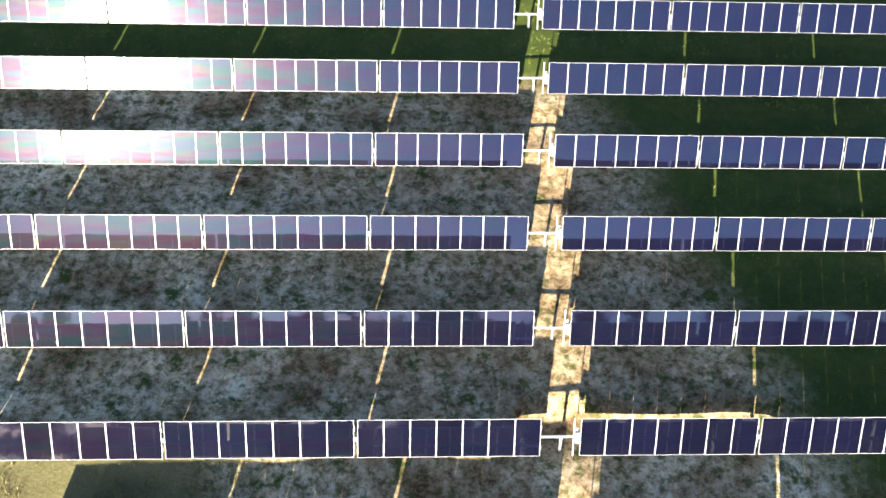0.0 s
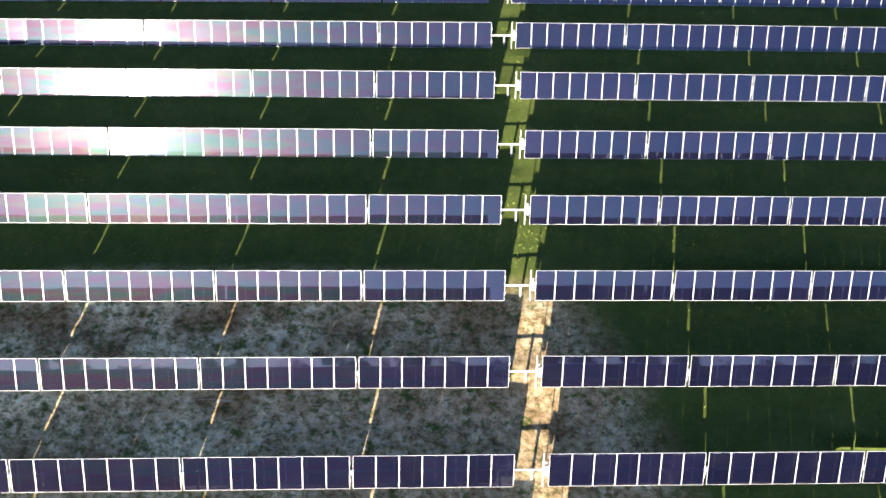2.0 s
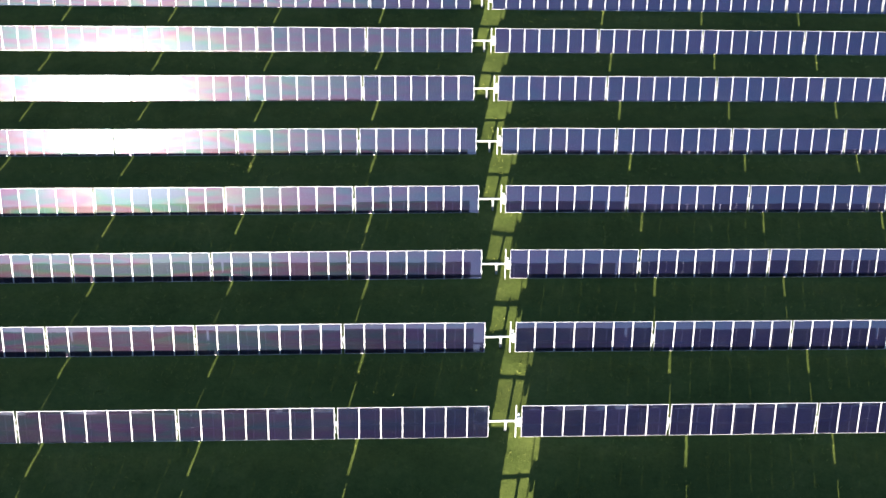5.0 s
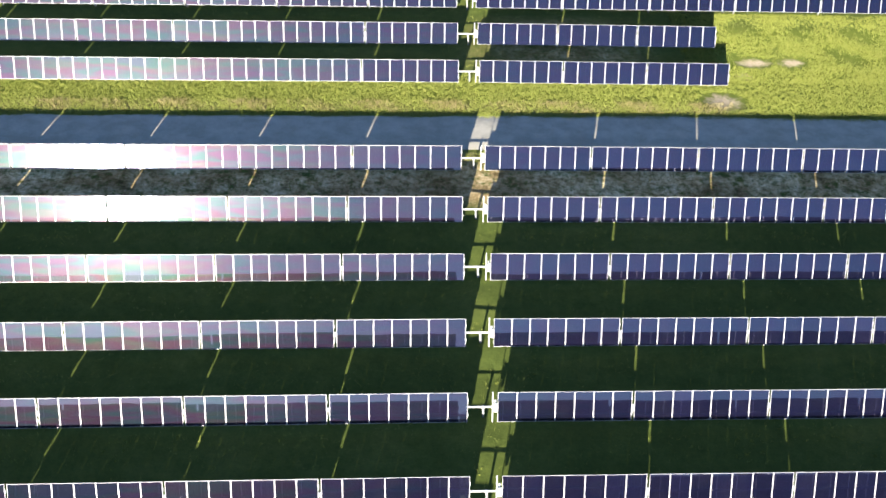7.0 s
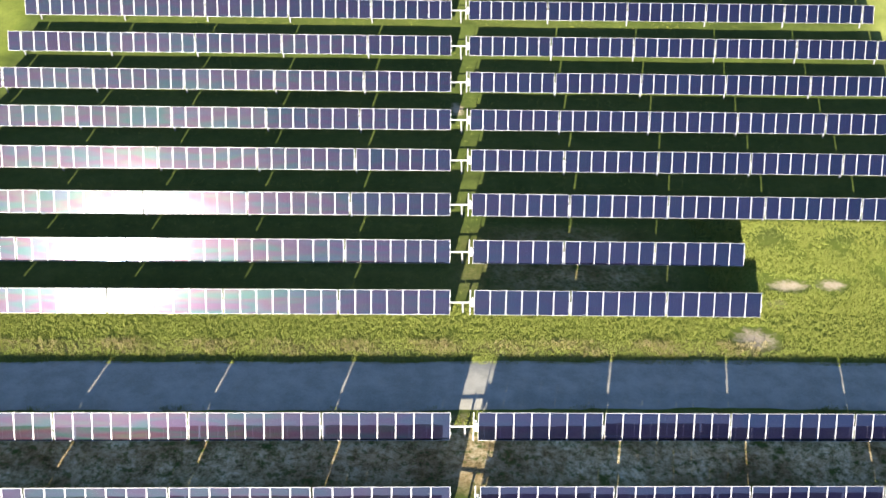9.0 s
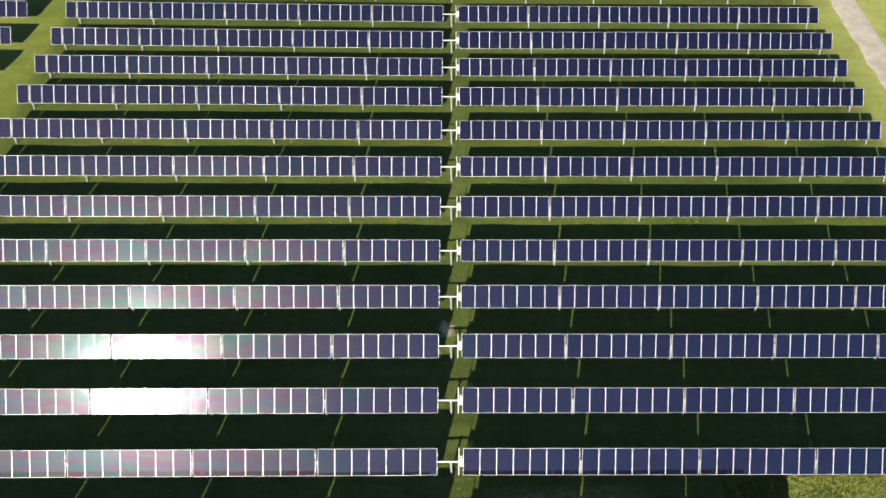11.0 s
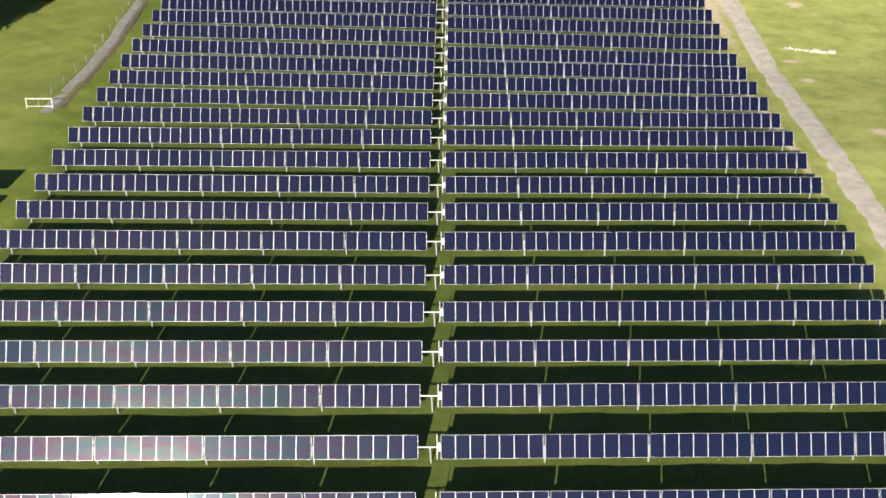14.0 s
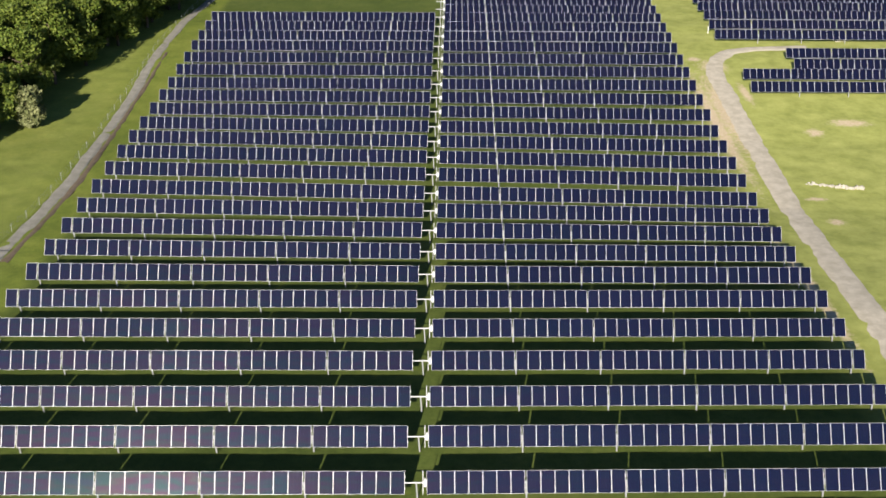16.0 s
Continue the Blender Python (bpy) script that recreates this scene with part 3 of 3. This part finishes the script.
gate = new("field_gate")
gate.matrix_world = pose(-38.6, 200.4, gz(-38.6, 200.4))
tagged(gate, "white tubular steel gate frame standing beside the path", "gate")
for px in (0.0, 2.9):
    bm = bmesh.new()
    rod(bm, (px, 0, -0.2), (px, 0, 1.25), 0.045, 8)
    part("gate_post", bm, WHITE, gate)
for h in (0.25, 1.15):
    bm = bmesh.new()
    rod(bm, (0, 0, h), (2.9, 0, h), 0.03 if h < 1 else 0.045, 8)
    part("bar", bm, WHITE, gate)


# ---- trees ----
def leaves(rnd, centre, spread, count, size):
    """Leaf clumps: small bent quads scattered in a lumpy ball."""
    c = np.array(centre)
    d = rnd.normal(size=(count, 3))
    d /= np.linalg.norm(d, axis=1, keepdims=True)
    r = spread * rnd.uniform(0.35, 1.0, (count, 1)) ** 0.5
    p = c + d * r * (1, 1, 0.8)
    a = rnd.normal(size=(count, 3))
    a /= np.linalg.norm(a, axis=1, keepdims=True)
    b = np.cross(a, d + rnd.normal(0, 0.5, (count, 3)))
    b /= np.linalg.norm(b, axis=1, keepdims=True)
    s = size * rnd.uniform(0.6, 1.4, (count, 1))
    q = np.stack([p - a * s, p - b * s * 0.6, p + a * s, p + b * s * 0.6], 1)
    return q.reshape(-1, 3)


def quads(name, pts, mat):
    me = bpy.data.meshes.new(name)
    k = len(pts) // 4
    me.vertices.add(len(pts))
    me.vertices.foreach_set("co", np.asarray(pts, dtype=np.float32).ravel())
    me.loops.add(len(pts))
    me.loops.foreach_set("vertex_index", np.arange(len(pts), dtype=np.int32))
    me.polygons.add(k)
    me.polygons.foreach_set("loop_start", np.arange(0, len(pts), 4, dtype=np.int32))
    me.update(calc_edges=True)
    me.validate()
    me.materials.append(mat)
    return me


def crown_points(rnd, h, wide, lumps, count, size):
    pts = []
    for i in range(lumps):
        f = rnd.uniform(0, 1)
        ang = rnd.uniform(0, 2 * math.pi)
        rad = wide * (0.25 + 0.75 * rnd.uniform() ** 0.7) * (0.5 + 0.5 * math.sin(math.pi * (0.15 + 0.8 * f)))
        pts.append(leaves(rnd, (rad * math.cos(ang) * 0.75, rad * math.sin(ang) * 0.75, h * (0.16 + 0.78 * f)), wide * rnd.uniform(0.22, 0.4), count, size))
    return np.concatenate(pts)


def broadleaf(seed, h, wide, leaf=LEAF, label="leafy green broadleaf tree at the wood's sunlit edge"):
    rnd = np.random.default_rng(seed)
    tree = new("broadleaf_tree")
    bm = bmesh.new()
    rod(bm, (0, 0, -0.3), (0.15, 0.1, h * 0.35), 0.26, 9, 0.19)
    rod(bm, (0.15, 0.1, h * 0.34), (0.0, 0.0, h * 0.85), 0.19, 8, 0.05)
    for i in range(7):
        a = i * 2.4 + rnd.uniform(-0.4, 0.4)
        z = h * (0.28 + 0.07 * i)
        rod(bm, (0.1, 0.08, z), (math.cos(a) * wide * 0.7, math.sin(a) * wide * 0.7, z + h * 0.16), 0.09, 6, 0.025)
    part("trunk", bm, BARK, tree, "grey-brown trunk with bare lower limbs")
    ob = new("crown", quads("crown", crown_points(rnd, h, wide, 46, 170, 0.25), leaf))
    ob.parent = tree
    return tagged(ob.parent, label, "tree", "trees at the western edge of the farm")


kinds = [broadleaf(21 + i, h, w) for i, (h, w) in enumerate(((10.5, 4.2), (12.5, 4.6), (8.5, 3.6)))]
edge = [(-51.5, 227, 0), (-50, 235, 1), (-47.5, 242, 0), (-45, 251, 1), (-42.5, 260, 1), (-39.5, 271, 1), (-36, 281, 0), (-52, 218, 2), (-58, 197, 1), (-56.5, 206, 1), (-56, 226, 0), (-54, 234, 1), (-52, 242, 0), (-50, 250, 1), (-47, 257, 0), (-44.5, 264, 0), (-42, 272, 2), (-39, 281, 0)]
spots = edge + [(x - 6.5 - (i % 3), y + 3.0, (k + 1) % 3) for i, (x, y, k) in enumerate(edge)] + [(x - 13 - (i % 2) * 2, y + 1.0, (k + 2) % 3) for i, (x, y, k) in enumerate(edge)]
used = set()
for i, (x, y, k) in enumerate(spots):
    x, y = site(x, y)
    m = pose(x, y, gz(x, y), 0, 0, i * 71)
    if k not in used:
        kinds[k].matrix_basis = m
        used.add(k)
    else:
        copy_thing(kinds[k], m)

for i, (x, y, k) in enumerate(((-38.2, 290.0, 1), (-36.8, 298.0, 0), (-40.6, 283.0, 1), (-37.0, 306.0, 1), (-42.5, 276.0, 0))):
    copy_thing(kinds[k], pose(x, y, gz(x, y), 0, 0, 40 + i * 63))
pale = broadleaf(40, 5.6, 2.3, SHRUB, "small silvery-green tree standing before the dark wood")
pale.matrix_basis = pose(-44.2, 240.5, gz(-44.2, 240.5))

# unseen wood added behind the flight's start, so the panels mirror a dark line
rnd = np.random.default_rng(77)
pts = []
for i in range(90):
    x = -190 + i * 4.2 + rnd.uniform(-2, 2)
    y = -118 + rnd.uniform(-14, 6)
    h = rnd.uniform(15, 22)
    c = crown_points(rnd, h, rnd.uniform(4, 6), 9, 60, 0.9)
    pts.append(c * (1, 1, 1.0) + (x, y, 0.0))
tagged(new("unseen_wood", quads("unseen_wood", np.concatenate(pts), LEAF)), "dark green belt of unseen woodland added for the panels to mirror", "woodland", kind="stuff")


# ---- grass ----
def tufts(name, n, area, mat, tall, seed, keep, label, blades=3):
    """Blades of grass in tufts over an area."""
    r = np.random.default_rng(seed)
    x, y = r.uniform(area[0], area[1], n), r.uniform(area[2], area[3], n)
    ok = keep(x, y, r)
    x, y = site(x[ok], y[ok])
    z = ground_z(x, y)
    quad = []
    for _ in range(blades):
        a = r.uniform(0, 2 * np.pi, len(x))
        h = tall * r.uniform(0.5, 1.3, len(x))
        w = 0.017 * r.uniform(0.6, 1.4, len(x))
        lean = h * r.uniform(0.2, 0.9, len(x))
        b = r.uniform(0, 2 * np.pi, len(x))
        px, py = x + r.normal(0, 0.06, len(x)), y + r.normal(0, 0.06, len(x))
        ca, sa = np.cos(a) * w, np.sin(a) * w
        lx, ly = np.cos(b) * lean, np.sin(b) * lean
        quad.append(np.stack([np.stack([px - ca, py - sa, z - 0.05], -1), np.stack([px + ca, py + sa, z - 0.05], -1),
                              np.stack([px + ca * .3 + lx, py + sa * .3 + ly, z + h], -1), np.stack([px - ca * .3 + lx, py - sa * .3 + ly, z + h], -1)], 1))
    q = np.concatenate(quad).reshape(-1, 3)
    return tagged(new(name, quads(name, q, mat)), label, "grass", kind="stuff")


def off_sand(x, y):
    return (np.hypot((x - 26.2) / 1.7, (y - 87.2) / 0.8) > 1) & (np.hypot((x - 29.3) / 1.3, (y - 87.3) / 0.7) > 1) & (np.hypot((x - 22.3) / 1.8, (y - 81.9) / 1.3) > 1)


def clumpy(x, y, r, f=0.9):
    return (np.sin(x * 1.3 + 2 * np.sin(y * 0.7)) + np.sin(y * 1.7 + np.sin(x * 0.9)) + r.normal(0, 1.0, len(x))) > f


tufts("verge_grass", 34000, (-34, 36, 79.4, 85.2), BLADE, 0.12, 3, lambda x, y, r: off_sand(x, y) & (y > 79.4 + 0.25 * np.sin(x * 1.1) + r.uniform(-0.2, 0.2, len(x))), "lush sunlit green verge grass beside the gravel road", 5)
tufts("dry_grass", 9000, (-34, 23, 80.1, 81.5), STRAW, 0.24, 4, lambda x, y, r: clumpy(x, y, r, 0.6), "straw-coloured dry seed heads in the verge")
tufts("meadow_grass", 70000, (20, 46, 84.5, 105), BLADE, 0.15, 5, lambda x, y, r: (y < 94) & (x > 20.5) & off_sand(x, y) & clumpy(x, y, r, -0.2), "sunlit meadow grass with tufts", 4)
tufts("edge_weeds", 9000, (-34, 36, 74.3, 76.2), BLADE, 0.16, 8, lambda x, y, r: clumpy(x, y, r, 0.5) & (y < 75.5 + 0.5 * np.sin(x * 0.8)), "dark weeds along the gravel road's near edge", 5)
tufts("row_grass", 60000, (-26, 30, -4, 130), BLADE, 0.09, 6, lambda x, y, r: ((y > 21) | (x > 8)) & ((y < 74.4) | (y > 84.5)) & clumpy(x, y, r, 0.4), "low weeds and grass between the panel rows")

tufts("corner_weeds", 9000, (-34, -11.5, -5, 0.2), STRAW, 0.15, 9, lambda x, y, r: clumpy(x, y, r, 0.1), "tall straw-coloured weeds at the corner of the farm", 4)

# ---- small things ----
def stone_mesh():
    bm = bmesh.new()
    bmesh.ops.create_icosphere(bm, subdivisions=1, radius=1)
    r = random.Random(8)
    for v in bm.verts:
        v.co *= r.uniform(0.8, 1.15)
    return mesh_of("stone", bm, [CHALK])


STONE = stone_mesh()


def rubble(x, y, length, turn, label="low white heap of rubble lying in the meadow"):
    ob = new("rubble_heap")
    ob.matrix_world = pose(x, y, gz(x, y), 0, 0, turn)
    r = random.Random(4)
    for i in range(26):
        f = i / 25 - 0.5
        s = r.uniform(0.25, 0.5)
        piece("stone", STONE, ob, pose(f * length, r.uniform(-0.25, 0.25), 0.05, r.uniform(0, 90), r.uniform(0, 90), r.uniform(0, 90)) @ Matrix.Diagonal((s, s * 0.8, s * 0.6, 1)))
    return tagged(ob, label, "rubble")


rubble(59.2, 224.9, 6.6, -11)
rubble(79.1, 280.6, 2.2, 12, "small pale heap of rubble near the neighbouring panel rows")


def marker_post(x, y):
    post = new("marker_post")
    post.matrix_world = pose(x, y, gz(x, y))
    bm = bmesh.new()
    rod(bm, (0, 0, -0.2), (0, 0, 1.1), 0.07, 12)
    part("pole", bm, WHITE, post)
    bm = bmesh.new()
    rod(bm, (0, 0, 1.1), (0, 0, 1.17), 0.09, 12, 0.05)
    part("cap", bm, WHITE, post)
    return tagged(post, "white marker post standing in the grass beside the track", "post")


marker_post(57.3, 284.3)


def transformer(x, y):
    """A low pad-mounted transformer cabinet on its concrete slab."""
    x, y = site(x, y)
    cab = new("transformer_cabinet")
    cab.matrix_world = pose(x, y, gz(x, y), 0, 0, -4)
    for name, size, at, mat in (("concrete_pad", (3.4, 1.9, 0.30), (0.4, 0, 0.08), CHALK), ("body", (1.5, 1.1, 1.0), (-0.35, 0, 0.73), CABINET),
                                ("lid", (1.6, 1.2, 0.08), (-0.35, 0, 1.27), CABINET), ("door", (0.66, 0.03, 0.8), (-0.72, -0.565, 0.72), CABINET),
                                ("door", (0.66, 0.03, 0.8), (0.02, -0.565, 0.72), CABINET)):
        bm = bmesh.new()
        box(bm, *at, *size, bevel=0.02)
        part(name, bm, mat, cab)
    return tagged(cab, "dull green transformer cabinet on a pale concrete pad", "transformer")


transformer(52.0, 157.3)
